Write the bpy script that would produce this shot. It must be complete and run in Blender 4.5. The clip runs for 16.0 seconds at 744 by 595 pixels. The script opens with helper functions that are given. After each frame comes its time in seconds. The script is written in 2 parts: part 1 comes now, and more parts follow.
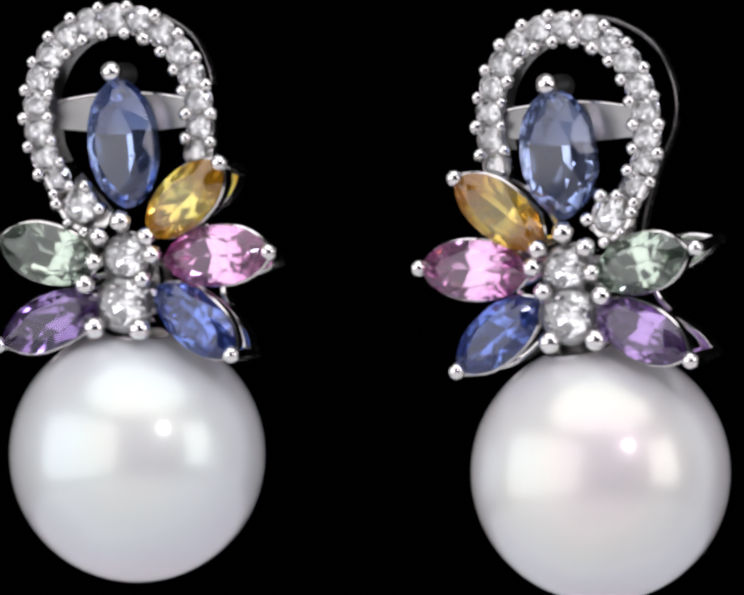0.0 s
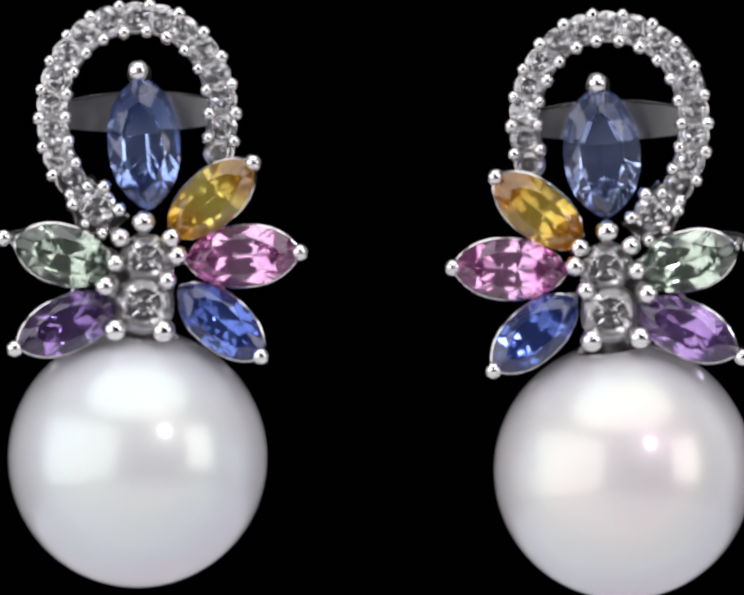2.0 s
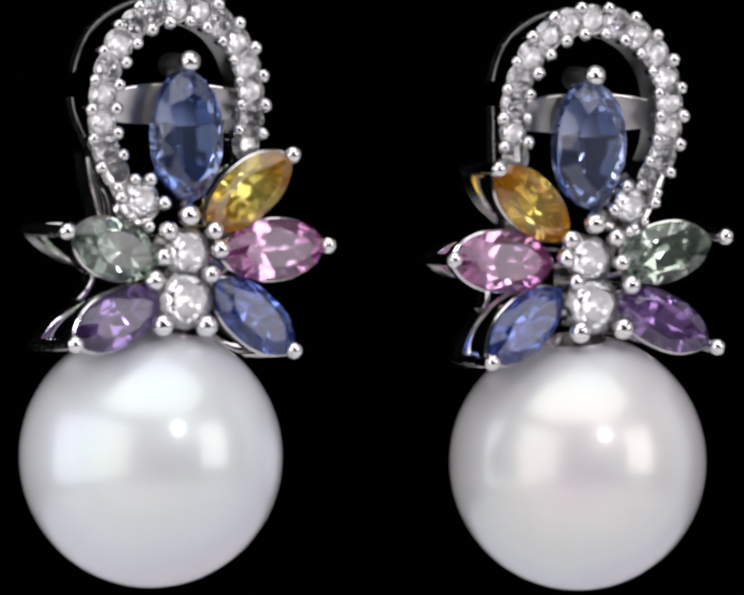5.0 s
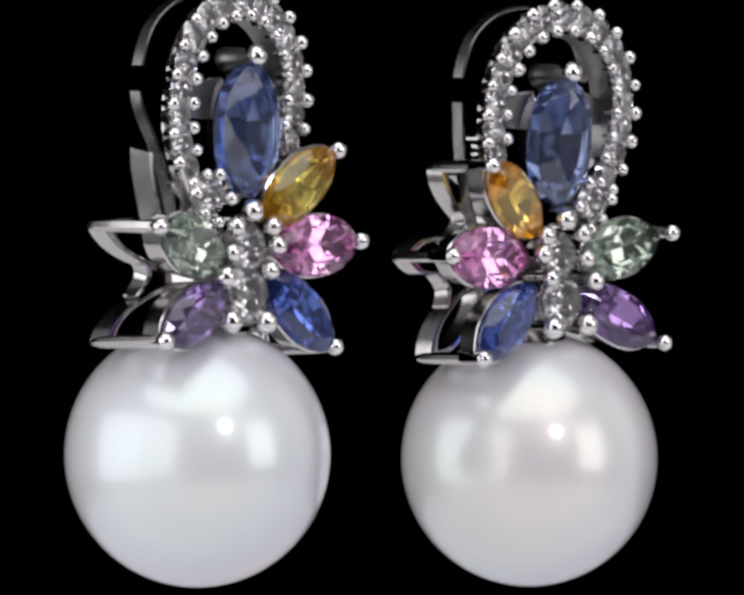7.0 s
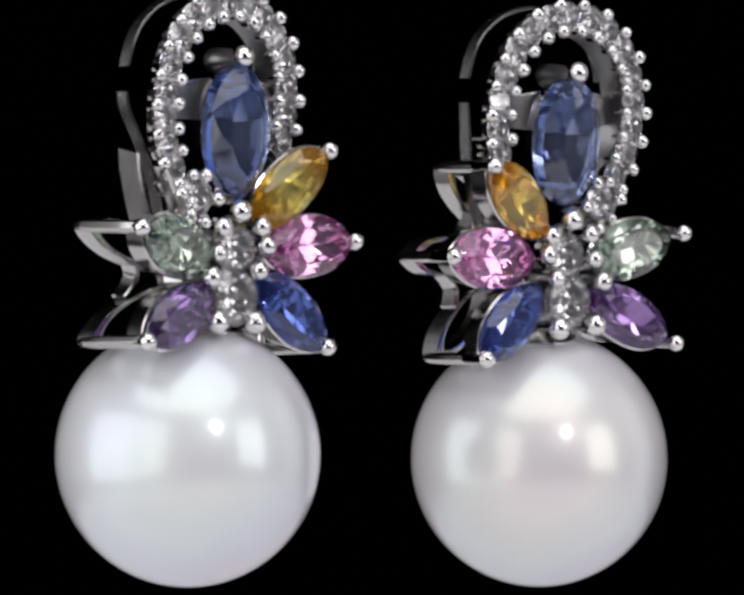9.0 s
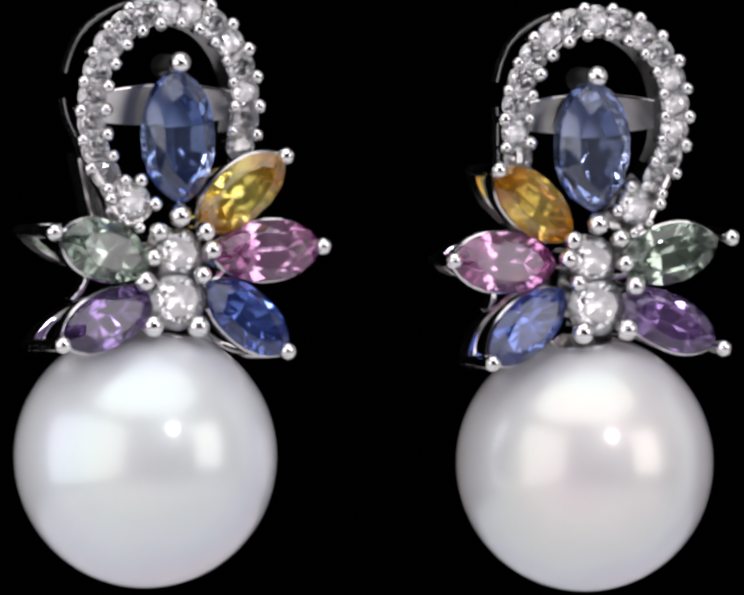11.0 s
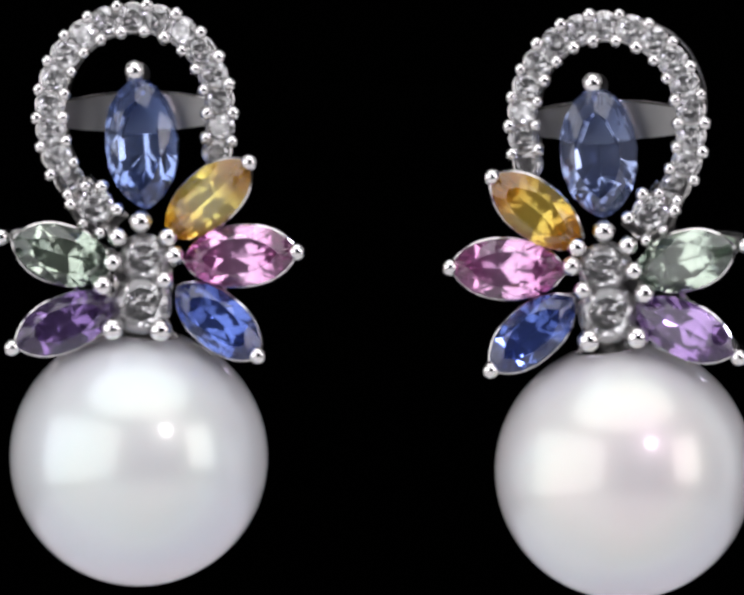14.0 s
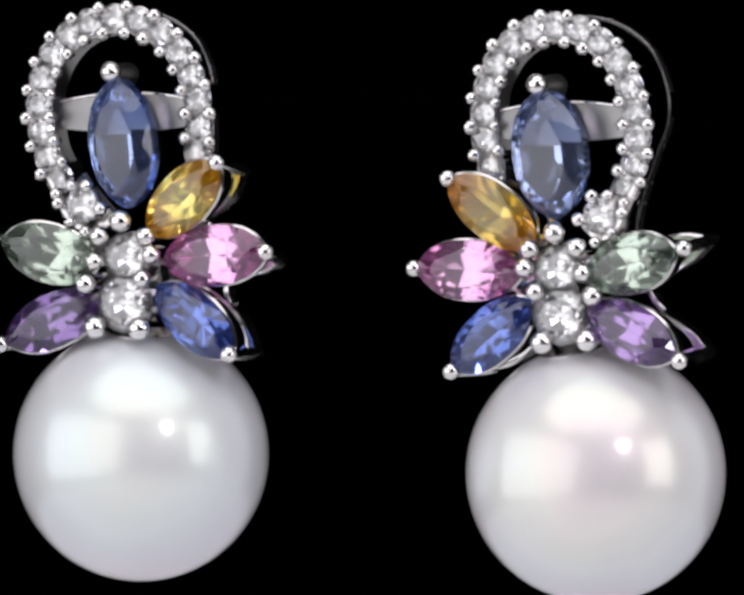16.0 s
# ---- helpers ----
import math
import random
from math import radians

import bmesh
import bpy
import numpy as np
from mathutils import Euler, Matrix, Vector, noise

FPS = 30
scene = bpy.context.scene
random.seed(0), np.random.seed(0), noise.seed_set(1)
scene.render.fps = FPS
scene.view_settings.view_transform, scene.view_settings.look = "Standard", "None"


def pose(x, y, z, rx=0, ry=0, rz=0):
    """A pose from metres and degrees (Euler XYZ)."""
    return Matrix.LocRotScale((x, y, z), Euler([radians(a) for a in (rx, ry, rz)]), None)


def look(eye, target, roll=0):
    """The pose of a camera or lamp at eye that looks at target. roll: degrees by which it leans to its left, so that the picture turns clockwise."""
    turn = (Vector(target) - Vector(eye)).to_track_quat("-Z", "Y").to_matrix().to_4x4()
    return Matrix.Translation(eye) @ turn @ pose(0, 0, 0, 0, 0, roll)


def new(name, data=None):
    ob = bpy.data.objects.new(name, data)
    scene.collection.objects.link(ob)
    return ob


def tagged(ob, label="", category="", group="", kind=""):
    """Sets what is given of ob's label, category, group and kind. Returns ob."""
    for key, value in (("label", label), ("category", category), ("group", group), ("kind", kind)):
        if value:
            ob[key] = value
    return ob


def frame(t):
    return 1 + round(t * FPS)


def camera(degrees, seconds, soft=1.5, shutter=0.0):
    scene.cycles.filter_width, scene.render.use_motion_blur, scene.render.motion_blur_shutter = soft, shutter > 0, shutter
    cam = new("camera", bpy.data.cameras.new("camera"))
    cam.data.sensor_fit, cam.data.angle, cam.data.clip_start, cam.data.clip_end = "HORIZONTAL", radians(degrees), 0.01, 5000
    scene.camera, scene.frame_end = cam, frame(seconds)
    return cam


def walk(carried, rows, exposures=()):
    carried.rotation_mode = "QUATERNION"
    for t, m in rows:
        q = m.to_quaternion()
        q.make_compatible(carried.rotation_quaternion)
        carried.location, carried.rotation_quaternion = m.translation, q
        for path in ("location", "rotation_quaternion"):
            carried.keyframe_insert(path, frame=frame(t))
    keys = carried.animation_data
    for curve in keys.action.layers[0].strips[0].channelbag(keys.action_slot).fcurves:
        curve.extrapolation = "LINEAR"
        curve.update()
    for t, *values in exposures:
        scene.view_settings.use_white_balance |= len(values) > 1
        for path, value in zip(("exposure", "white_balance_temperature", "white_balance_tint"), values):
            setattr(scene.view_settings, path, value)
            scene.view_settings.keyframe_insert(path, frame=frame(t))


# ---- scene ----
MM = 0.001
TABLE = 40.0  # height of the turning axis' reference level over the table, in mm

# ---- camera: a long lens, slid a little sideways to keep the pair in view ----
cam = camera(4.264, 16.0, soft=3.3)


def eye(x, z):
    return pose(x * MM, -382.815 * MM, (z + TABLE) * MM, 88.853, 1.309, -0.013)


walk(cam, [(0.0, eye(-2.650, 7.806)), (0.5, eye(-3.013, 7.779)), (1.0, eye(-3.417, 7.766)), (1.5, eye(-3.843, 7.781)),
           (2.0, eye(-4.059, 7.806)), (2.5, eye(-4.091, 7.776)), (3.0, eye(-4.114, 7.732)), (3.5, eye(-4.110, 7.697)),
           (4.0, eye(-4.113, 7.639)), (6.5, eye(-4.004, 7.388)), (7.0, eye(-3.901, 7.369)), (7.5, eye(-3.803, 7.367)),
           (7.82, eye(-3.760, 7.366)), (8.0, eye(-3.781, 7.366)), (8.5, eye(-3.872, 7.369)), (9.0, eye(-3.973, 7.384)),
           (11.5, eye(-4.114, 7.617)), (12.0, eye(-4.113, 7.682)), (12.5, eye(-4.106, 7.726)), (13.0, eye(-4.100, 7.768)),
           (13.5, eye(-4.062, 7.807)), (14.0, eye(-3.953, 7.798)), (14.5, eye(-3.549, 7.770)), (15.0, eye(-3.129, 7.775)),
           (15.5, eye(-2.763, 7.800)), (16.0, eye(-2.428, 7.804))])

# ---- world and lamps: a dark studio with an added even fill glow, panels at both sides and above ----
world = bpy.data.worlds.new("studio_fill")
world.use_nodes = True
world.node_tree.nodes["Background"].inputs[0].default_value = (0.56, 0.55, 0.57, 1)
world.node_tree.nodes["Background"].inputs[1].default_value = 0.28
scene.world = world
AIM = Vector((-0.004, 0.002, TABLE * MM))


def panel_lamp(name, azimuth, elevation, distance, width, height, radiance, colour=(1, 1, 1)):
    """A flat lamp seen from the pair at that azimuth (degrees to the right of the camera) and elevation."""
    a, e = radians(azimuth), radians(elevation)
    at = AIM + distance * Vector((math.sin(a) * math.cos(e), -math.cos(a) * math.cos(e), math.sin(e)))
    data = bpy.data.lights.new(name, "AREA")
    data.shape, data.size, data.size_y = "RECTANGLE", width, height
    data.energy, data.color = radiance * math.pi * width * height, colour
    ob = new(name, data)
    ob.matrix_world = look(at, AIM)
    return ob


panel_lamp("left_panel_lamp", -55, 7, 0.50, 0.78, 0.46, 1.58, (1.0, 0.985, 1.035))
panel_lamp("right_panel_lamp", 58, 8, 0.50, 0.23, 0.31, 2.25, (1.03, 0.97, 1.02))
panel_lamp("right_rear_panel_lamp", 112, 8, 0.45, 0.32, 0.50, 0.45, (1.0, 0.98, 1.0))
panel_lamp("top_panel_lamp", 2, 66, 0.45, 0.72, 0.50, 1.36, (1.0, 0.985, 1.02)).data.shape = "ELLIPSE"
panel_lamp("key_lamp", 26.8, 24, 0.50, 0.09, 0.09, 13.5, (0.95, 0.91, 1.16)).data.shape = "DISK"


# ---- materials ----
def node_material(name):
    mat = bpy.data.materials.new(name)
    mat.use_nodes = True
    return mat, mat.node_tree.nodes, mat.node_tree.links, mat.node_tree.nodes["Principled BSDF"]


def bumped(nodes, links, bsdf, scale, strength, distance):
    tex = nodes.new("ShaderNodeTexNoise")
    tex.inputs["Scale"].default_value, tex.inputs["Detail"].default_value = scale, 4
    co = nodes.new("ShaderNodeTexCoord")
    links.new(co.outputs["Object"], tex.inputs["Vector"])
    bump = nodes.new("ShaderNodeBump")
    bump.inputs["Strength"].default_value, bump.inputs["Distance"].default_value = strength, distance
    links.new(tex.outputs["Fac"], bump.inputs["Height"])
    links.new(bump.outputs["Normal"], bsdf.inputs["Normal"])
    return tex


def metal(name, colour, low, high, bump):
    mat, nodes, links, bsdf = node_material(name)
    bsdf.inputs["Base Color"].default_value = (*colour, 1)
    bsdf.inputs["Metallic"].default_value = 1
    tex = bumped(nodes, links, bsdf, 1800, bump, 0.00003)
    ramp = nodes.new("ShaderNodeMapRange")
    ramp.inputs["To Min"].default_value, ramp.inputs["To Max"].default_value = low, high
    links.new(tex.outputs["Fac"], ramp.inputs["Value"])
    links.new(ramp.outputs["Result"], bsdf.inputs["Roughness"])
    return mat


WHITE_GOLD = metal("white_gold", (0.65, 0.632, 0.62), 0.10, 0.22, 0.15)
POLISHED = metal("white_gold_polished", (0.85, 0.832, 0.82), 0.03, 0.09, 0.1)
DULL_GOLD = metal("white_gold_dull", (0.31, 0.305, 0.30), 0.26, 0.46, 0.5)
# the clip's metal, its dim reflections put into a darker base colour
DIMMED_GOLD = metal("white_gold_dimmed", (0.21, 0.205, 0.205), 0.16, 0.34, 0.4)


def pearl_material(name, body, tint, film_low, film_high):
    mat, nodes, links, bsdf = node_material(name)
    co = nodes.new("ShaderNodeTexCoord")
    tex = nodes.new("ShaderNodeTexNoise")
    tex.inputs["Scale"].default_value, tex.inputs["Detail"].default_value = 220, 3
    links.new(co.outputs["Object"], tex.inputs["Vector"])
    mix = nodes.new("ShaderNodeMix")
    mix.data_type = "RGBA"
    mix.inputs["A"].default_value, mix.inputs["B"].default_value = (*body, 1), (*tint, 1)
    links.new(tex.outputs["Fac"], mix.inputs["Factor"])
    links.new(mix.outputs["Result"], bsdf.inputs["Base Color"])
    bsdf.inputs["Metallic"].default_value = 0.18
    orient = nodes.new("ShaderNodeTexNoise")
    orient.inputs["Scale"].default_value, orient.inputs["Detail"].default_value = 130, 2
    links.new(co.outputs["Object"], orient.inputs["Vector"])
    film_depth = nodes.new("ShaderNodeMapRange")
    film_depth.inputs["From Min"].default_value, film_depth.inputs["From Max"].default_value = 0.3, 0.7
    film_depth.inputs["To Min"].default_value, film_depth.inputs["To Max"].default_value = film_low, film_high
    links.new(orient.outputs["Fac"], film_depth.inputs["Value"])
    links.new(film_depth.outputs["Result"], bsdf.inputs["Thin Film Thickness"])
    bsdf.inputs["Thin Film IOR"].default_value = 1.4
    bsdf.inputs["Roughness"].default_value = 0.36
    bsdf.inputs["Specular IOR Level"].default_value = 1.0
    bsdf.inputs["Subsurface Weight"].default_value = 0.5
    bsdf.inputs["Subsurface Radius"].default_value = (1.2, 1.1, 1.1)
    bsdf.inputs["Subsurface Scale"].default_value = 0.001
    bsdf.inputs["Coat Weight"].default_value = 1.0
    bsdf.inputs["Coat Roughness"].default_value = 0.085
    bsdf.inputs["Coat IOR"].default_value = 1.62
    return mat


PEARL_COOL = pearl_material("nacre_cool_white", (0.795, 0.80, 0.805), (0.825, 0.825, 0.825), 360, 415)
PEARL_WARM = pearl_material("nacre_warm_white", (0.82, 0.79, 0.795), (0.825, 0.808, 0.805), 382, 450)


def gem(name, colour, tip, ior, clear, gloss=0.18):
    """A clear stone; its colour shifts towards both tips."""
    mat, nodes, links, bsdf = node_material(name)
    co = nodes.new("ShaderNodeTexCoord")
    parts = nodes.new("ShaderNodeSeparateXYZ")
    links.new(co.outputs["Object"], parts.inputs[0])
    away = nodes.new("ShaderNodeMath")
    away.operation = "ABSOLUTE"
    links.new(parts.outputs["X"], away.inputs[0])
    span = nodes.new("ShaderNodeMapRange")
    span.inputs["From Min"].default_value, span.inputs["From Max"].default_value = 0.0003, 0.0015
    links.new(away.outputs[0], span.inputs["Value"])
    mix = nodes.new("ShaderNodeMix")
    mix.data_type = "RGBA"
    mix.inputs["A"].default_value, mix.inputs["B"].default_value = (*colour, 1), (*tip, 1)
    links.new(span.outputs["Result"], mix.inputs["Factor"])
    links.new(mix.outputs["Result"], bsdf.inputs["Base Color"])
    bsdf.inputs["Roughness"].default_value = 0.03
    bsdf.inputs["IOR"].default_value = ior
    bsdf.inputs["Specular IOR Level"].default_value = gloss
    bsdf.inputs["Transmission Weight"].default_value = clear
    return mat


GEMS = {
    "blue": gem("blue_sapphire", (0.42, 0.56, 0.95), (0.22, 0.34, 0.84), 1.76, 0.95),
    "navy": gem("deep_blue_sapphire", (0.15, 0.24, 0.70), (0.11, 0.18, 0.62), 1.76, 0.92),
    "yellow": gem("yellow_sapphire", (1.0, 0.87, 0.22), (1.0, 0.50, 0.035), 1.76, 0.88),
    "amber": gem("amber_sapphire", (1.0, 0.78, 0.17), (1.0, 0.44, 0.03), 1.76, 0.88),
    "violet": gem("violet_sapphire", (0.47, 0.29, 0.65), (0.33, 0.18, 0.51), 1.76, 0.92),
    "cornflower": gem("cornflower_sapphire", (0.50, 0.61, 0.94), (0.32, 0.43, 0.84), 1.76, 0.95),
    "pink": gem("pink_sapphire", (0.97, 0.58, 0.89), (0.93, 0.25, 0.70), 1.76, 0.94),
    "green": gem("green_sapphire", (0.60, 0.71, 0.58), (0.38, 0.50, 0.40), 1.76, 0.95),
    "purple": gem("purple_sapphire", (0.30, 0.19, 0.47), (0.20, 0.11, 0.34), 1.76, 0.92),
}
DIAMOND = gem("diamond", (0.96, 0.96, 0.96), (0.96, 0.96, 0.96), 2.3, 0.95, 0.5)


def plain(name, colour, rough, scale, bump, specular=0.5):
    mat, nodes, links, bsdf = node_material(name)
    bsdf.inputs["Base Color"].default_value = (*colour, 1)
    bsdf.inputs["Roughness"].default_value = rough
    bsdf.inputs["Specular IOR Level"].default_value = specular
    bumped(nodes, links, bsdf, scale, bump, 0.0004)
    return mat


VELVET = plain("black_velvet", (0.0002, 0.0002, 0.0002), 1.0, 900, 0.3, 0.0)
WHITE_ACRYLIC = plain("white_acrylic", (0.88, 0.875, 0.88), 0.4, 60, 0.03)
DARK_TABLE = plain("dark_table", (0.012, 0.012, 0.013), 0.6, 120, 0.2)


# ---- building helpers ----
def part(name, bm, material, parent, label="", smooth=False):
    bmesh.ops.recalc_face_normals(bm, faces=bm.faces[:])
    for f in bm.faces:
        f.smooth = smooth
    mesh = bpy.data.meshes.new(name)
    bm.to_mesh(mesh)
    bm.free()
    mesh.materials.append(material)
    if smooth:
        mesh.set_sharp_from_angle(angle=radians(40))
    ob = new(name, mesh)
    ob.parent = parent
    return tagged(ob, label)


def shared(name, mesh, parent, at):
    ob = new(name, mesh)
    ob.parent = parent
    ob.matrix_basis = at
    return ob


def loft(bm, rings, closed=True, caps=True):
    """Joins rings of equally many points; caps the ends."""
    rows = [[bm.verts.new(p) for p in ring] for ring in rings]
    n = len(rows[0])
    for a, b in zip(rows, rows[1:]):
        for k in range(n if closed else n - 1):
            bm.faces.new((a[k], a[(k + 1) % n], b[(k + 1) % n], b[k]))
    if caps:
        bm.faces.new(rows[0][::-1])
        bm.faces.new(rows[-1])
    return rows


def spline(points, step):
    """A smooth curve through the points, cut into even steps."""
    pts = [Vector(p) for p in points]
    fine = []
    for k in range(len(pts) - 1):
        a, b, c, d = pts[max(k - 1, 0)], pts[k], pts[k + 1], pts[min(k + 2, len(pts) - 1)]
        for j in range(24):
            u = j / 24
            fine.append(0.5 * (2 * b + (c - a) * u + (2 * a - 5 * b + 4 * c - d) * u * u + (3 * b - a - 3 * c + d) * u ** 3))
    fine.append(pts[-1])
    out, gone, due = [fine[0]], 0.0, step
    for a, b in zip(fine, fine[1:]):
        length = (b - a).length
        while gone + length >= due:
            out.append(a.lerp(b, (due - gone) / length))
            due += step
        gone += length
    return out


def ribbon(bm, path, across, width, thick, sizes=None):
    """A band with softened edges along a path; its width lies along the vector across."""
    rings = []
    for k, p in enumerate(path):
        run = (path[min(k + 1, len(path) - 1)] - path[max(k - 1, 0)]).normalized()
        side = (Vector(across) - Vector(across).dot(run) * run).normalized()
        up = run.cross(side)
        f = sizes[k] if sizes else 1.0
        w, t, b = width * f / 2, thick * f / 2, min(width, thick) * f * 0.26
        ring = [(-w + b, -t), (w - b, -t), (w, -t + b), (w, t - b), (w - b, t), (-w + b, t), (-w, t - b), (-w, -t + b)]
        rings.append([p + side * x + up * y for x, y in ring])
    loft(bm, rings)


def round_bead_mesh(name, stem):
    """A polished ball of radius 1 on a short stem towards +y."""
    bm = bmesh.new()
    profile = [(0.55, stem), (0.62, 0.75)]
    profile += [(math.sin(a), math.cos(a)) for a in [radians(d) for d in (52, 75, 98, 120, 140, 158)]]
    rings = []
    for r, y in profile:
        rings.append([Vector((r * math.cos(k * math.pi / 8), y, r * math.sin(k * math.pi / 8))) for k in range(16)])
    rows = loft(bm, rings, caps=False)
    bm.faces.new(rows[0])
    tip = bm.verts.new((0, -1, 0))
    for k in range(16):
        bm.faces.new((rows[-1][k], rows[-1][(k + 1) % 16], tip))
    bmesh.ops.recalc_face_normals(bm, faces=bm.faces[:])
    for f in bm.faces:
        f.smooth = True
    mesh = bpy.data.meshes.new(name)
    bm.to_mesh(mesh)
    bm.free()
    mesh.materials.append(POLISHED)
    return mesh


def marquise_point(k, n, a, b):
    """Point k of n on a pointed oval of half length a and half width b."""
    f = 2 * math.pi * k / n
    u = math.cos(f)
    return a * u, math.copysign(b * (1 - abs(u) ** 2.5) ** 0.74, math.sin(f)) if k % (n // 2) else 0.0


def circle_point(k, n, a, b):
    f = 2 * math.pi * k / n
    return a * math.cos(f), b * math.sin(f)


def stone_bmesh(outline, a, b, crown, depth, table, uneven=0.0, girdle=0.10):
    """A faceted stone, table towards +z: table, star and kite facets, girdle and pavilion. A round stone ends in a small culet,
    a pointed one in a long keel with bar facets across it."""
    is_round = outline is circle_point
    n, half = (16, 8) if is_round else (20, 10)
    bm = bmesh.new()

    def off():
        return 1 + random.uniform(-uneven, uneven)

    def ring(ks, s, h, su=None):
        if s == 1.0:
            return [bm.verts.new((x, y, h)) for x, y in (outline(k, n, a, b) for k in ks)]
        flat = h > 0 and s == table
        return [bm.verts.new((x * (su or s) * off(), y * s * off(), h if flat else h * off())) for x, y in (outline(k, n, a, b) for k in ks)]

    even, odd, every = range(0, n, 2), range(1, n, 2), range(n)
    top = ring(even, table, crown, table + 0.06)
    mid = ring(odd, 0.5 + table / 2, crown * 0.62)
    gird, low = ring(every, 1.0, 0.0), ring(every, 1.0, -girdle * b)
    bm.faces.new(top)
    for k in range(half):
        j = (k + 1) % half
        g0, g1, g2 = gird[2 * k], gird[2 * k + 1], gird[2 * j]
        for f in ((top[k], mid[k], top[j]), (top[j], mid[k], g2), (mid[k], g1, g2), (mid[k], g0, g1), (top[k], g0, mid[k])):
            bm.faces.new(f)
        bm.faces.new((g0, low[2 * k], low[2 * k + 1], g1))
        bm.faces.new((g1, low[2 * k + 1], low[2 * j], g2))
    if is_round:
        pav, keel = ring(even, 0.56, -depth * 0.55, 0.62), ring(even, 0.10, -depth, 0.30)
        for k in range(half):
            j = (k + 1) % half
            l0, l1, l2 = low[2 * k], low[2 * k + 1], low[2 * j]
            for f in ((l0, pav[k], l1), (l1, pav[j], l2), (l1, pav[k], pav[j]), (pav[k], keel[k], keel[j], pav[j])):
                bm.faces.new(f)
        bm.faces.new(keel)
    else:
        ends = (0.72, 0.42, 0.14, -0.14, -0.42, -0.72)
        keel = [bm.verts.new((a * e * off(), 0, -girdle * b - depth * (1 - 0.35 * abs(e)) * off())) for e in ends]
        for edge in ([low[k] for k in range(0, 11)], [low[-k % 20] for k in range(0, 11)]):
            for k in range(5):
                l0, l1, l2 = edge[2 * k:2 * k + 3]
                for f in ((l0, l1, keel[k]), (l1, keel[k + 1], keel[k]), (l1, l2, keel[k + 1])):
                    bm.faces.new(f)
    return bm


def wall_ring(bm, place, outline, a, b, z0, z1, thick, taper=1.0, n=24, raised=0.0):
    """An upright wall that follows an outline, from height z0 to z1; place maps (u, v, h) into the thing."""
    def ring(ins, z, s):
        return [place(*(c * s * (1 - ins / b) for c in outline(k, n, a, b)), z) for k in range(n)]
    rings = [ring(0, z0, taper), ring(0, z1, 1.0), ring(thick * 0.5, z1 + raised, 1.0), ring(thick, z1, 1.0), ring(thick, z0, taper)]
    rows = [[bm.verts.new(p) for p in r] for r in rings]
    for p, q in zip(rows, rows[1:] + rows[:1]):
        for k in range(n):
            bm.faces.new((p[k], p[(k + 1) % n], q[(k + 1) % n], q[k]))


def box(bm, x0, x1, y0, y1, z0, z1):
    m = Matrix.LocRotScale(((x0 + x1) / 2, (y0 + y1) / 2, (z0 + z1) / 2), None, (x1 - x0, y1 - y0, z1 - z0))
    return bmesh.ops.create_cube(bm, size=1, matrix=m)["verts"]


BEAD = round_bead_mesh("bead", 3.6)
GRAIN = round_bead_mesh("small_bead", 1.9)
bm = stone_bmesh(circle_point, 1, 1, 0.30, 0.80, 0.56)
bmesh.ops.recalc_face_normals(bm, faces=bm.faces[:])
BRILLIANT = bpy.data.meshes.new("diamond")
bm.to_mesh(BRILLIANT)
bm.free()
BRILLIANT.materials.append(DIAMOND)

bm = bmesh.new()
wall_ring(bm, lambda x, y, h: Vector((x, -h, y)), circle_point, 0.59, 0.59, -0.62, 0.02, 0.09, 0.60, n=20, raised=0.03)
bmesh.ops.recalc_face_normals(bm, faces=bm.faces[:])
SEAT = bpy.data.meshes.new("stone_seat")
bm.to_mesh(SEAT)
bm.free()
SEAT.materials.append(WHITE_GOLD)

# ---- the setting: table, backdrop ----
bm = bmesh.new()
box(bm, -0.60, 0.60, -0.60, 0.22, -0.25, -0.22)
tagged(part("floor", bm, DARK_TABLE, None, "dark matt studio floor"), kind="structure")
bm = bmesh.new()
box(bm, -0.60, 0.60, 0.22, 0.235, -0.25, 0.45)
tagged(part("backdrop", bm, VELVET, None, "plain black velvet backdrop"), kind="structure")
# unseen dark sheet, added to keep the world's fill glow off the fronts
bm = bmesh.new()
box(bm, -0.60, 0.60, -0.62, -0.60, -0.25, 0.45)
tagged(part("front_light_blocker", bm, DARK_TABLE, None, "unseen dark sheet behind the camera, added to block the fill glow"), kind="structure")


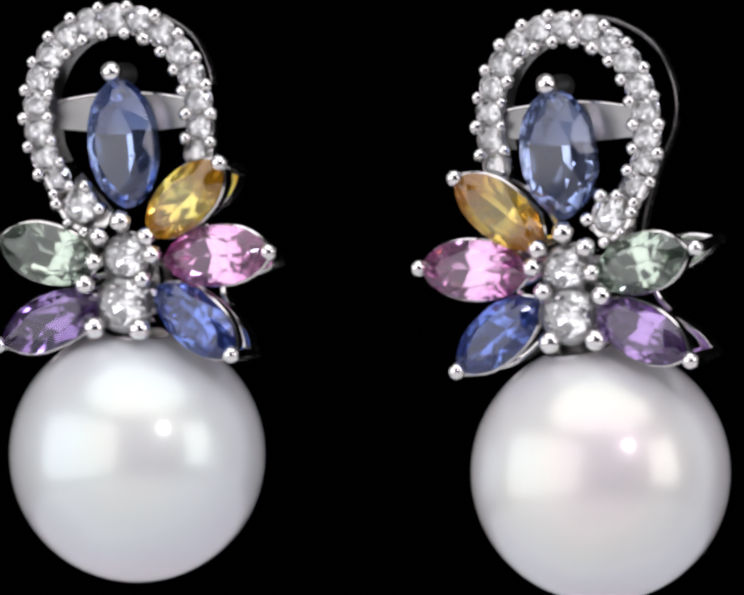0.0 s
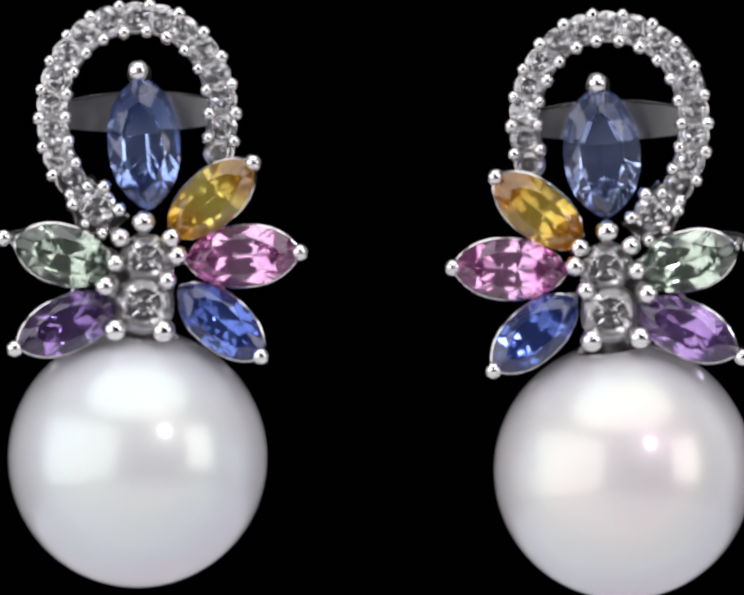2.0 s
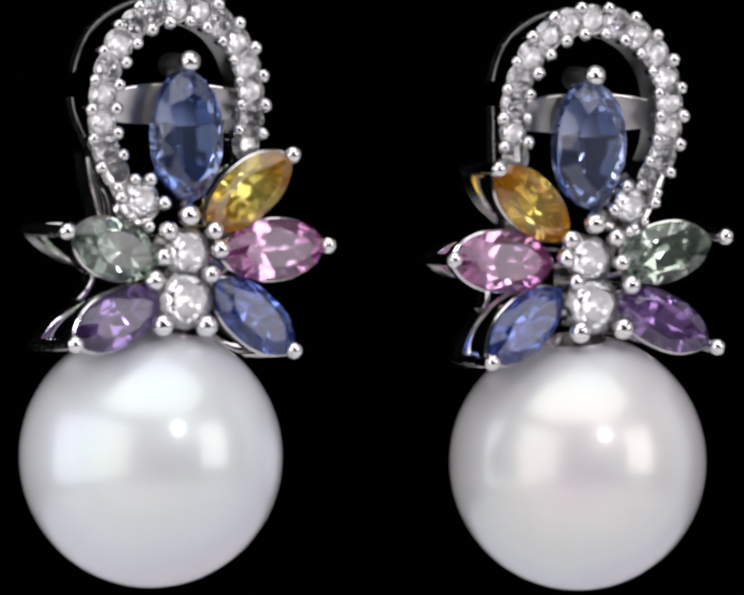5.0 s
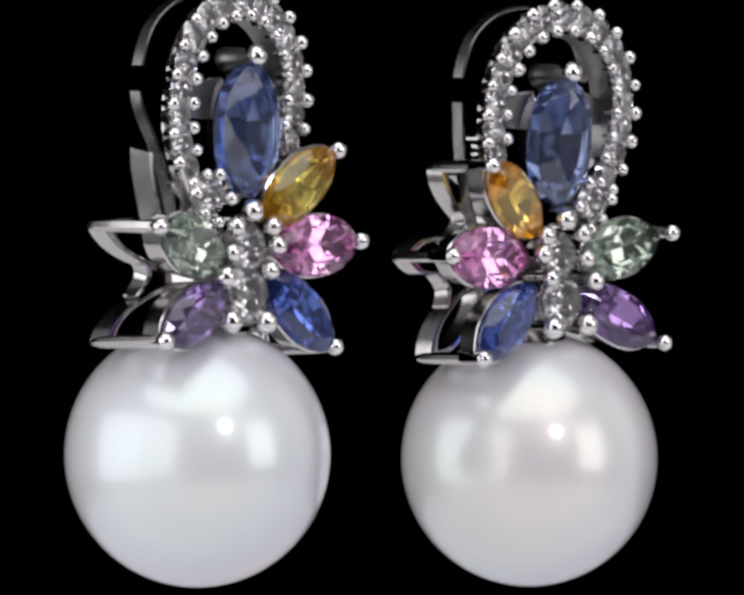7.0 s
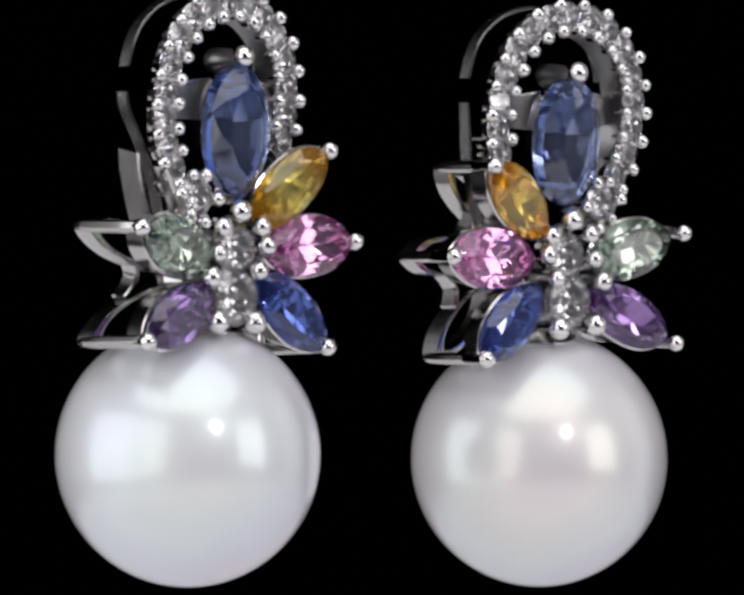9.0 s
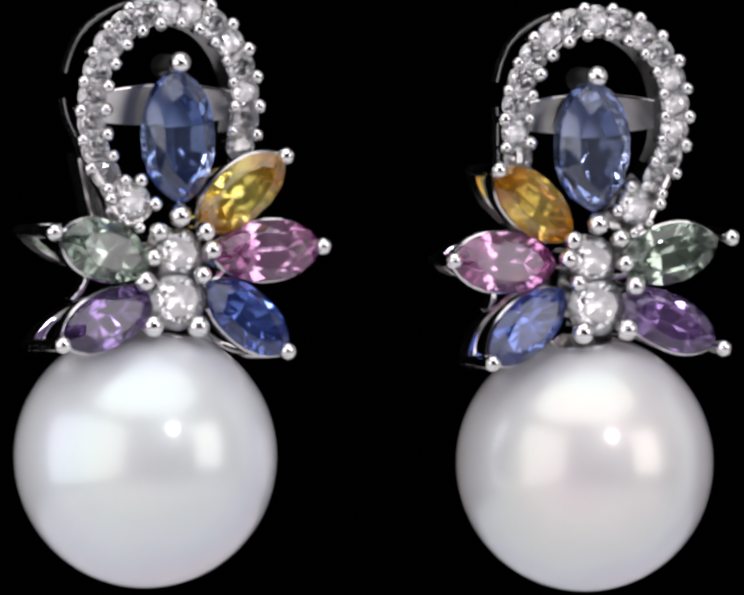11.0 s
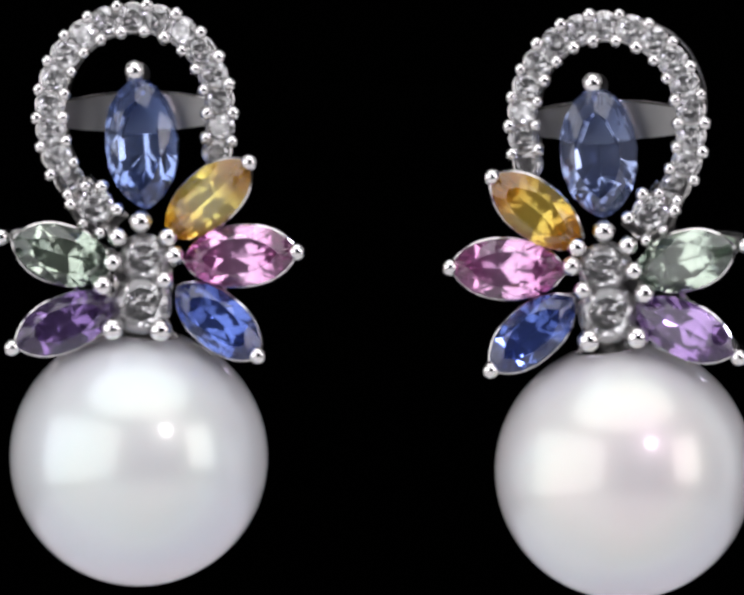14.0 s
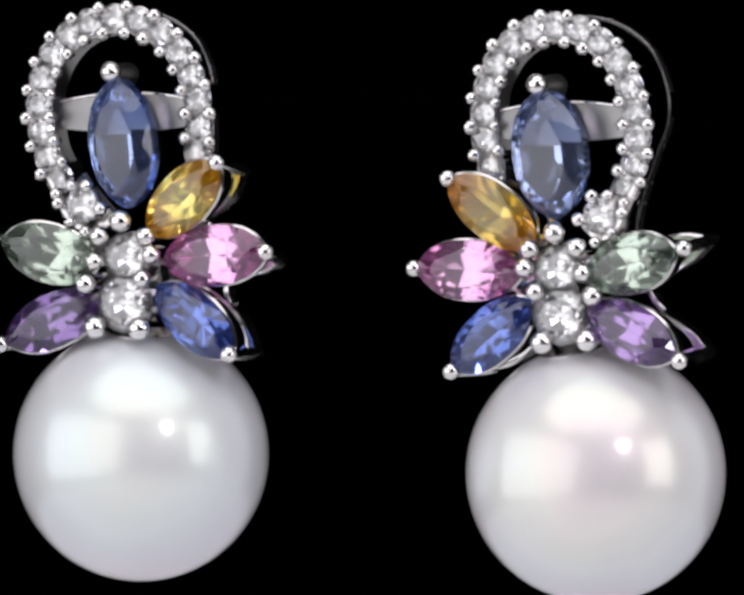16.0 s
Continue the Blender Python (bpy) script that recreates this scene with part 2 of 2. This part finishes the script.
# ---- the turning stand ----
def build_stand():
    stand = new("display_turntable")
    tagged(stand, "white round turntable with a thin black holding bar", "turntable")
    bm = bmesh.new()
    loft(bm, [[Vector((r * math.cos(k * math.pi / 48), r * math.sin(k * math.pi / 48), z)) for k in range(96)]
              for r, z in ((0.094, -0.006), (0.095, -0.005), (0.095, -0.001), (0.094, 0.0))])
    part("disc", bm, WHITE_ACRYLIC, stand, "white acrylic disc")
    bm = bmesh.new()
    loft(bm, [[Vector((r * math.cos(k * math.pi / 24), r * math.sin(k * math.pi / 24), z)) for k in range(48)]
              for r, z in ((0.060, -0.220), (0.060, -0.212), (0.022, -0.205), (0.020, -0.15), (0.020, -0.012), (0.026, -0.006))])
    part("pedestal", bm, DARK_TABLE, stand, "dark round pedestal column", True)
    a, b = Vector((-13.0, 0.86, 8.12 + TABLE)) * MM, Vector((5.2, 1.95, 7.42 + TABLE)) * MM
    run = (b - a).normalized()
    bm = bmesh.new()
    ribbon(bm, [a - run * 0.042, a, b, b + run * 0.042], (0, 0, 1), 0.95 * MM, 0.34 * MM)
    part("holding_bar", bm, VELVET, stand, "thin flat black bar")
    for p in (a - run * 0.042, b + run * 0.042):
        bm = bmesh.new()
        loft(bm, [[Vector((p.x + r * math.cos(k * math.pi / 6), p.y + r * math.sin(k * math.pi / 6), z)) for k in range(12)]
                  for r, z in ((0.003, 0.0), (0.003, 0.001), (0.0008, 0.0015), (0.0008, p.z + 0.001))])
        part("post", bm, VELVET, stand, "slim black post")
    return stand


# ---- the earrings ----
# Petals: stone, outer bead (x, y, z), stone centre (x, z), half length, half width, back end of the tip bar (x, y, z)
PETALS = (
    ("yellow", (4.74, -3.02, 11.28), (3.10, 9.92), 2.14, 1.07, (4.35, 1.00, 11.19)),
    ("pink", (6.45, -2.54, 7.84), (4.26, 7.71), 2.19, 1.17, (5.68, 1.62, 7.74)),
    ("navy", (4.96, -2.67, 3.87), (3.36, 5.22), 2.08, 1.05, (4.58, 1.46, 3.79)),
    ("purple", (-4.60, -3.00, 4.22), (-2.48, 5.29), 2.10, 1.05, (-4.48, 1.04, 4.35)),
    ("green", (-4.95, -3.12, 8.50), (-2.55, 7.90), 1.98, 1.14, (-4.87, 0.62, 8.72)),
)
# where the two pieces differ: rear ends of two petals
REAR_ENDS = {(1, "yellow"): (4.39, 0.95, 10.86), (1, "pink"): (5.69, 1.40, 7.32)}
TIPS = {(1, "green"): (-4.84, -3.22, 8.66), (1, "purple"): (-4.54, -3.05, 4.42), (1, "navy"): (4.86, -2.60, 3.90), (1, "yellow"): (4.74, -3.12, 11.30)}
TWINS = {"yellow": "amber", "purple": "violet"}
HALO = ((3.42, 11.7), (3.58, 12.8), (3.55, 13.9), (3.2, 15.1), (2.45, 16.15), (1.4, 16.8), (0.3, 16.95), (-0.8, 16.75),
        (-1.8, 16.1), (-2.5, 15.15), (-2.85, 14.0), (-2.9, 12.9), (-2.76, 11.85), (-2.24, 10.75))


def build_earring(side, nacre, drop, label):
    """side 1: the yellow stone points to +x; side -1: the mirror image."""
    earring = new("pearl_earring")
    tagged(earring, label, "earring", "pair of pearl earrings")

    def at(x, y, z):
        return Vector((side * x, y, z)) * MM

    def bead(parent, x, y, z, r, name="bead"):
        return shared(name, BEAD if r > 0.3 else GRAIN, parent, Matrix.LocRotScale(at(x, y, z), None, (r * MM,) * 3))

    # pearl, very slightly out of round
    bm = bmesh.new()
    bmesh.ops.create_uvsphere(bm, u_segments=96, v_segments=64, radius=5.0 * MM)
    for v in bm.verts:
        v.co *= 1 + 0.0025 * noise.noise(v.co * 180 + Vector((side * 3, 0, 0)))
        v.co += at(*drop)
    part("pearl", bm, nacre, earring, "round lustrous white pearl", True)

    # cap between pearl and cluster
    bm = bmesh.new()
    axis = Vector((side * 0.10, -0.16, 1)).normalized()
    e1 = axis.orthogonal().normalized()
    e2 = axis.cross(e1)
    rings = [[(axis * math.cos(radians(d)) + (e1 * math.cos(k * math.pi / 20) + e2 * math.sin(k * math.pi / 20)) * math.sin(radians(d))) * r * MM + at(*drop)
              for k in range(40)] for d, r in ((15, 4.9), (15, 5.05), (13.5, 5.12), (9, 5.25), (5, 5.6))]
    loft(bm, rings)
    part("pearl_cap", bm, WHITE_GOLD, earring, "polished cup on the pearl", True)

    # body behind the cluster
    bm = bmesh.new()
    for y0, y1, s0, s1 in ((-1.35, -0.9, 1.0, 0.85), (-0.9, 1.1, 0.45, 0.55), (1.1, 1.4, 0.7, 0.6)):
        loft(bm, [[at(0.45 + s * 1.15 * math.cos(k * math.pi / 12), y, 6.75 + s * 1.95 * math.sin(k * math.pi / 12)) for k in range(24)]
                  for s, y in ((s0, y0), (s1, y1))])
    body = part("cluster_body", bm, WHITE_GOLD, earring)

    # two round diamonds with their beads
    to_front = Matrix(((1, 0, 0), (0, 0, -1), (0, 1, 0))).to_4x4()
    for x, z, r in ((0.58, 7.70, 0.98), (0.45, 5.95, 1.17)):
        shared("diamond", BRILLIANT, body, Matrix.Translation(at(x, -2.38, z)) @ to_front @ Matrix.Scale(r * MM, 4))
        shared("stone_seat", SEAT, body, Matrix.Translation(at(x, -2.20, z)) @ Matrix.Diagonal((1.28 * r * MM, 2.2 * MM, 1.28 * r * MM, 1)))
    for x, y, z, r in ((0.50, -2.72, 9.12, 0.45), (-0.40, -2.75, 8.55, 0.39), (1.55, -2.72, 8.52, 0.39), (-0.62, -2.72, 7.58, 0.37),
                       (1.77, -2.75, 7.80, 0.39), (1.36, -2.75, 6.87, 0.37), (-1.02, -2.75, 6.70, 0.42),
                       (-0.70, -2.65, 5.03, 0.46), (1.16, -2.65, 4.95, 0.46)):
        bead(body, x, y, z, r)

    # the petals
    def setting(kind, tip, centre, a, b, back, inner_y, wall0, wall1, bead_r, bar_w, rear, lip, rise, lean=0.0):
        mid = at(centre[0], (tip[1] + inner_y) / 2 + rise, centre[1])
        u = (at(*tip) - at(centre[0], (tip[1] + inner_y) / 2, centre[1])).normalized()
        n = Vector((side * lean, -1, 0))
        n = (n - n.dot(u) * u).normalized()
        v = n.cross(u)
        turn = Matrix((u, v, n)).transposed().to_4x4()

        def place(x, y, h):
            return mid + (u * x + v * y) * MM + n * h * MM

        bm = bmesh.new()
        wall_ring(bm, place, marquise_point, a + lip, b + lip, wall0, wall1, 0.16, 0.88, n=36, raised=0.05)
        if rear:
            # rear rim, a second pointed oval that ends at the back of the tip bar
            end = at(*back)
            hub = at(centre[0] * 0.93 + 0.03, back[1], centre[1])
            ru = (end - hub).normalized()
            rv = Vector((0, -1, 0)).cross(ru)

            def place_rear(x, y, h):
                return hub + (ru * x + rv * y) * MM + Vector((0, -1, 0)) * h * MM
            wall_ring(bm, place_rear, marquise_point, (end - hub).length / MM, b * 0.66, 0.0, 0.85, 0.17, 1.0, n=36, raised=0.04)
            start = at(tip[0], tip[1] + 0.1, tip[2])
            ribbon(bm, [start.lerp(end, f) for f in (0, 0.08, 0.3, 0.6, 0.85, 0.96, 1.0)], v, bar_w * MM, 0.42 * MM, (0.75, 0.95, 1.0, 1.0, 0.85, 0.6, 0.3))
        else:
            post = bmesh.new()
            loft(post, [[at(tip[0] + r * math.cos(k * math.pi / 10), y, tip[2] - 0.12 + r * math.sin(k * math.pi / 10)) for k in range(20)]
                        for r, y in ((0.32, tip[1] + 0.3), (0.42, -2.4), (0.46, -1.9), (0.46, -1.45), (0.38, -1.35))])
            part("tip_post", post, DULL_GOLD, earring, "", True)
        holder = part("stone_setting", bm, WHITE_GOLD, earring, "", True)
        bm = stone_bmesh(marquise_point, a * MM, b * MM, 0.40 * b * MM, 0.86 * b * MM, 0.60, 0.05, 0.12 if rear else 0.42)
        words = {"blue": "large blue marquise sapphire", "navy": "deep blue marquise sapphire", "yellow": "yellow-orange marquise sapphire",
                 "pink": "pink marquise sapphire", "amber": "amber-orange marquise sapphire",
                 "violet": "light violet marquise sapphire", "cornflower": "large cornflower-blue marquise sapphire", "green": "pale green marquise sapphire", "purple": "purple marquise sapphire"}
        stone = part("gemstone", bm, GEMS[kind], holder, words[kind])
        stone.matrix_basis = Matrix.Translation(mid) @ turn
        bead(holder, *tip, bead_r, "prong_bead")

    for kind, tip, centre, a, b, back in PETALS:
        back, tip = REAR_ENDS.get((side, kind), back), TIPS.get((side, kind), tip)
        kind = TWINS.get(kind, kind) if side < 0 else kind
        setting(kind, tip, centre, a, b, back, -2.45, -1.20, -0.30, 0.34, 0.46, True, 0.05, 0.12)
    tip = (0.44, -3.18, 14.90) if side > 0 else (0.77, -3.40, 14.80)
    setting("blue" if side > 0 else "cornflower", tip, (0.58 if side > 0 else 0.64, 12.10), 2.55, 1.39 if side > 0 else 1.48, None, -2.65, -1.35, -0.78, 0.42, 0.5, False, -0.12, 0.18, -0.09 if side > 0 else 0.0)

    for course in (((-2.45, 0.35, 7.3), (-2.2, 0.45, 6.85), (-2.35, 0.55, 6.4), (-2.75, 0.6, 5.95)),
                   ((3.9, 1.25, 7.1), (3.45, 1.2, 6.6), (3.4, 1.15, 6.2), (3.6, 1.1, 5.7)),
                   ((3.0, 0.7, 9.7), (2.75, 0.85, 9.2), (2.9, 1.0, 8.7), (3.3, 1.2, 8.3))):
        bm = bmesh.new()
        ribbon(bm, [at(*p) for p in spline(course, 0.12)], (0, 1, 0), 0.80 * MM, 0.22 * MM)
        part("rear_link", bm, WHITE_GOLD, earring, "", True)

    # halo: an open channel with a row of diamonds in scalloped seats
    def depth(x, z):
        return 0.075 * x - 0.11 * (min(z, 15.3) - 13.5)

    rail = spline([(x, depth(x, z), z) for x, z in HALO], 0.05)
    count = 16
    line = [rail[round(k * (len(rail) - 1) / (count - 1))] for k in range(count)]
    fine = rail[::5] + [rail[-1]]
    bm = bmesh.new()
    for off, y, wide, thick in ((0.0, -1.62, 0.20, 0.50),):
        course = []
        for k, p in enumerate(fine):
            run = (fine[min(k + 1, len(fine) - 1)] - fine[max(k - 1, 0)]).normalized()
            course.append(at(p.x + run.z * off, p.y + y, p.z - run.x * off))
        ribbon(bm, course, (0, 1, 0), wide * MM, thick * MM)
    band = part("halo_band", bm, WHITE_GOLD, earring, "pave halo band with small diamonds", True)
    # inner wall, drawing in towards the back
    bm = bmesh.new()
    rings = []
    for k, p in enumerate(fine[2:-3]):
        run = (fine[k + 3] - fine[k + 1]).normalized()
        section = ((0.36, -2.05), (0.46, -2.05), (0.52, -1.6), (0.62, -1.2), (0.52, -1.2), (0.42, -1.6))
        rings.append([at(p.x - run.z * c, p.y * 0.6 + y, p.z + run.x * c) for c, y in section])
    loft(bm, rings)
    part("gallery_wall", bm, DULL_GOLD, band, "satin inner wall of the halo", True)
    for p in line:
        shared("stone_seat", SEAT, band, Matrix.Translation(at(p.x, p.y - 2.25, p.z)) @ Matrix.Scale(MM, 4))
        shared("diamond", BRILLIANT, band, Matrix.Translation(at(p.x, p.y - 2.27, p.z)) @ to_front @ pose(0, 0, 0, random.uniform(-7, 7), random.uniform(-7, 7), random.uniform(0, 45)) @ Matrix.Scale(random.uniform(0.55, 0.60) * MM, 4))
    for k in range(len(line) - 1):
        p, q = line[k], line[k + 1]
        run = (q - p).normalized()
        out = Vector((run.z, 0, -run.x))
        m = (p + q) / 2
        for s in (0.53, -0.49):
            c = m + out * s
            bead(band, c.x, c.y - 2.46, c.z, random.uniform(0.24, 0.295))
    # the larger diamond where the halo runs into the cluster
    shared("diamond", BRILLIANT, band, Matrix.Translation(at(-1.25, -2.30, 9.74)) @ to_front @ Matrix.Scale(0.72 * MM, 4))
    shared("stone_seat", SEAT, band, Matrix.Translation(at(-1.25, -2.24, 9.74)) @ Matrix.Diagonal((1.26 * MM, 2.2 * MM, 1.26 * MM, 1)))
    for x, z, r in ((-0.98, 10.50, 0.29), (-1.08, 8.72, 0.25), (-2.2, 9.84, 0.28), (-0.42, 9.60, 0.30), (-1.75, 9.1, 0.2), (-2.3, 10.22, 0.24), (-1.62, 10.52, 0.24)):
        bead(band, x, -2.5, z, r)
    # stacked plates where the halo ends over the yellow stone
    bm = bmesh.new()
    for z, reach in ((12.28, 0.45), (11.98, 0.75), (11.68, 0.75)):
        ribbon(bm, [at(3.36, -1.55, z), at(3.36, -1.1, z), at(3.36, -reach, z)], (1, 0, 0), 0.62 * MM, 0.17 * MM)
    ribbon(bm, [at(3.36, -1.3, 11.5), at(3.36, -1.3, 12.3)], (1, 0, 0), 0.5 * MM, 0.6 * MM)
    part("halo_end", bm, WHITE_GOLD, band, "stacked end plates of the halo", True)
    bm = bmesh.new()
    ribbon(bm, [at(*p) for p in spline(((-1.95, -1.25, 10.6), (-1.6, -1.25, 10.2), (-1.1, -1.3, 9.6), (-0.4, -1.3, 8.8)), 0.2)], (0, 1, 0), 0.5 * MM, 1.25 * MM)
    rim = spline(((-2.72, -1.95, 11.0), (-2.42, -1.95, 10.35), (-2.08, -1.95, 9.6), (-1.75, -1.95, 9.1), (-1.2, -1.95, 8.8)), 0.15)
    ribbon(bm, [at(*p) for p in rim], (0, 1, 0), 0.7 * MM, 0.34 * MM)
    part("halo_foot", bm, WHITE_GOLD, earring, "", True)
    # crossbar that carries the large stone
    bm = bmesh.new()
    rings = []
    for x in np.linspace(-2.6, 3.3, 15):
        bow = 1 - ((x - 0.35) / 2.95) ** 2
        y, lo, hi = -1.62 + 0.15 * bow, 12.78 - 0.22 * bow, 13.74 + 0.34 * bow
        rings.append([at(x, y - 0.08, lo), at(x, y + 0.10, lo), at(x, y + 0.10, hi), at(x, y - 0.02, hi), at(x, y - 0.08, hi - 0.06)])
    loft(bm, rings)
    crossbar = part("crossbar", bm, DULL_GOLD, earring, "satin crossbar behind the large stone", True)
    bm = bmesh.new()
    rim = [(x, 1 - ((x - 0.35) / 2.95) ** 2) for x in np.linspace(-2.55, 3.25, 15)]
    ribbon(bm, [at(x, -1.66 + 0.15 * bow, 13.74 + 0.34 * bow) for x, bow in rim], (0, 1, 0), 0.24 * MM, 0.09 * MM)
    part("polished_edge", bm, POLISHED, crossbar, "bright polished top edge", True)
    # cheek that joins the halo to the hinge
    bm = bmesh.new()
    cheek = spline(((-2.25, -1.1, 11.4), (-1.95, -0.95, 10.4), (-1.65, -0.5, 9.2), (-1.5, 0.0, 7.8)), 0.2)
    ribbon(bm, [at(*p) for p in cheek], (0, 1, 0), 1.3 * MM, 0.22 * MM)
    part("hinge_cheek", bm, WHITE_GOLD, earring, "", True)

    # hinged omega clip
    if side > 0:
        bm = bmesh.new()
        ribbon(bm, [at(-2.6, -0.1, 11.5), at(-2.45, 0.05, 10.8), at(-2.2, 0.1, 9.8), at(-2.0, 0.1, 9.0), at(-1.8, -0.1, 7.8)], (0, 1, 0), 1.15 * MM, 0.3 * MM)
        part("clip_tab", bm, WHITE_GOLD, earring, "", True)
    shift = Vector((0.06, -0.5, 0)) if side > 0 else Vector((0, 0, 0))
    path = spline([(-1.8, -0.30, 7.6), (-2.1, -0.35, 9.6), (-2.7, -0.22, 11.6), (-3.28, -0.02, 13.2), (-3.28, -0.08, 14.6), (-2.6, -0.08, 16.1), (-1.3, -0.05, 17.0),
                   (0.2, 0.0, 17.3), (1.7, 0.0, 17.0), (2.95, 0.02, 16.1), (3.55, 0.05, 14.6), (3.52, 0.1, 13.2), (3.55, 0.0, 11.6), (3.35, -0.2, 9.6), (2.6, -0.3, 7.6)], 0.3)
    bm = bmesh.new()
    ribbon(bm, [at(*(p + shift)) for p in path], (0, 1, 0), 0.58 * MM, 0.13 * MM)
    clip = part("omega_clip", bm, DIMMED_GOLD, earring, "thin hinged omega back clip", True)
    bm = bmesh.new()
    loft(bm, [[at(x, -0.1 + 0.28 * math.cos(k * math.pi / 8), 7.6 + 0.28 * math.sin(k * math.pi / 8)) for k in range(16)]
              for x in (-2.1, -2.06, 1.55, 1.6)])
    part("hinge", bm, WHITE_GOLD, clip, "hinge barrel", True)
    return earring


STAND = build_stand()
COOL = build_earring(1, PEARL_COOL, (0, 0, 0), "drop earring with cool white pearl and coloured marquise stones")
WARM = build_earring(-1, PEARL_WARM, (0.08, -0.19, -0.21), "mirrored drop earring with creamy pink-white pearl and coloured marquise stones")


# ---- movement: the turntable swings round and back at an even rate ----
def motions():
    times = [k * 0.5 for k in range(33)] + [7.7, 7.8, 7.83, 7.87, 7.93]
    times.sort()

    def turned(t):
        return pose(0, 0, 0, 0, 0, -18.35 + 9.18 * min(t, 15.65 - t))

    for thing, rest in ((STAND, Matrix()), (COOL, pose(-13.314 * MM, 1.964 * MM, (TABLE - 5.870) * MM)),
                        (WARM, pose(5.475 * MM, 2.642 * MM, (TABLE - 6.581) * MM, 1.049, 0.221, -1.982))):
        walk(thing, [(t, turned(t) @ rest) for t in times])


motions()
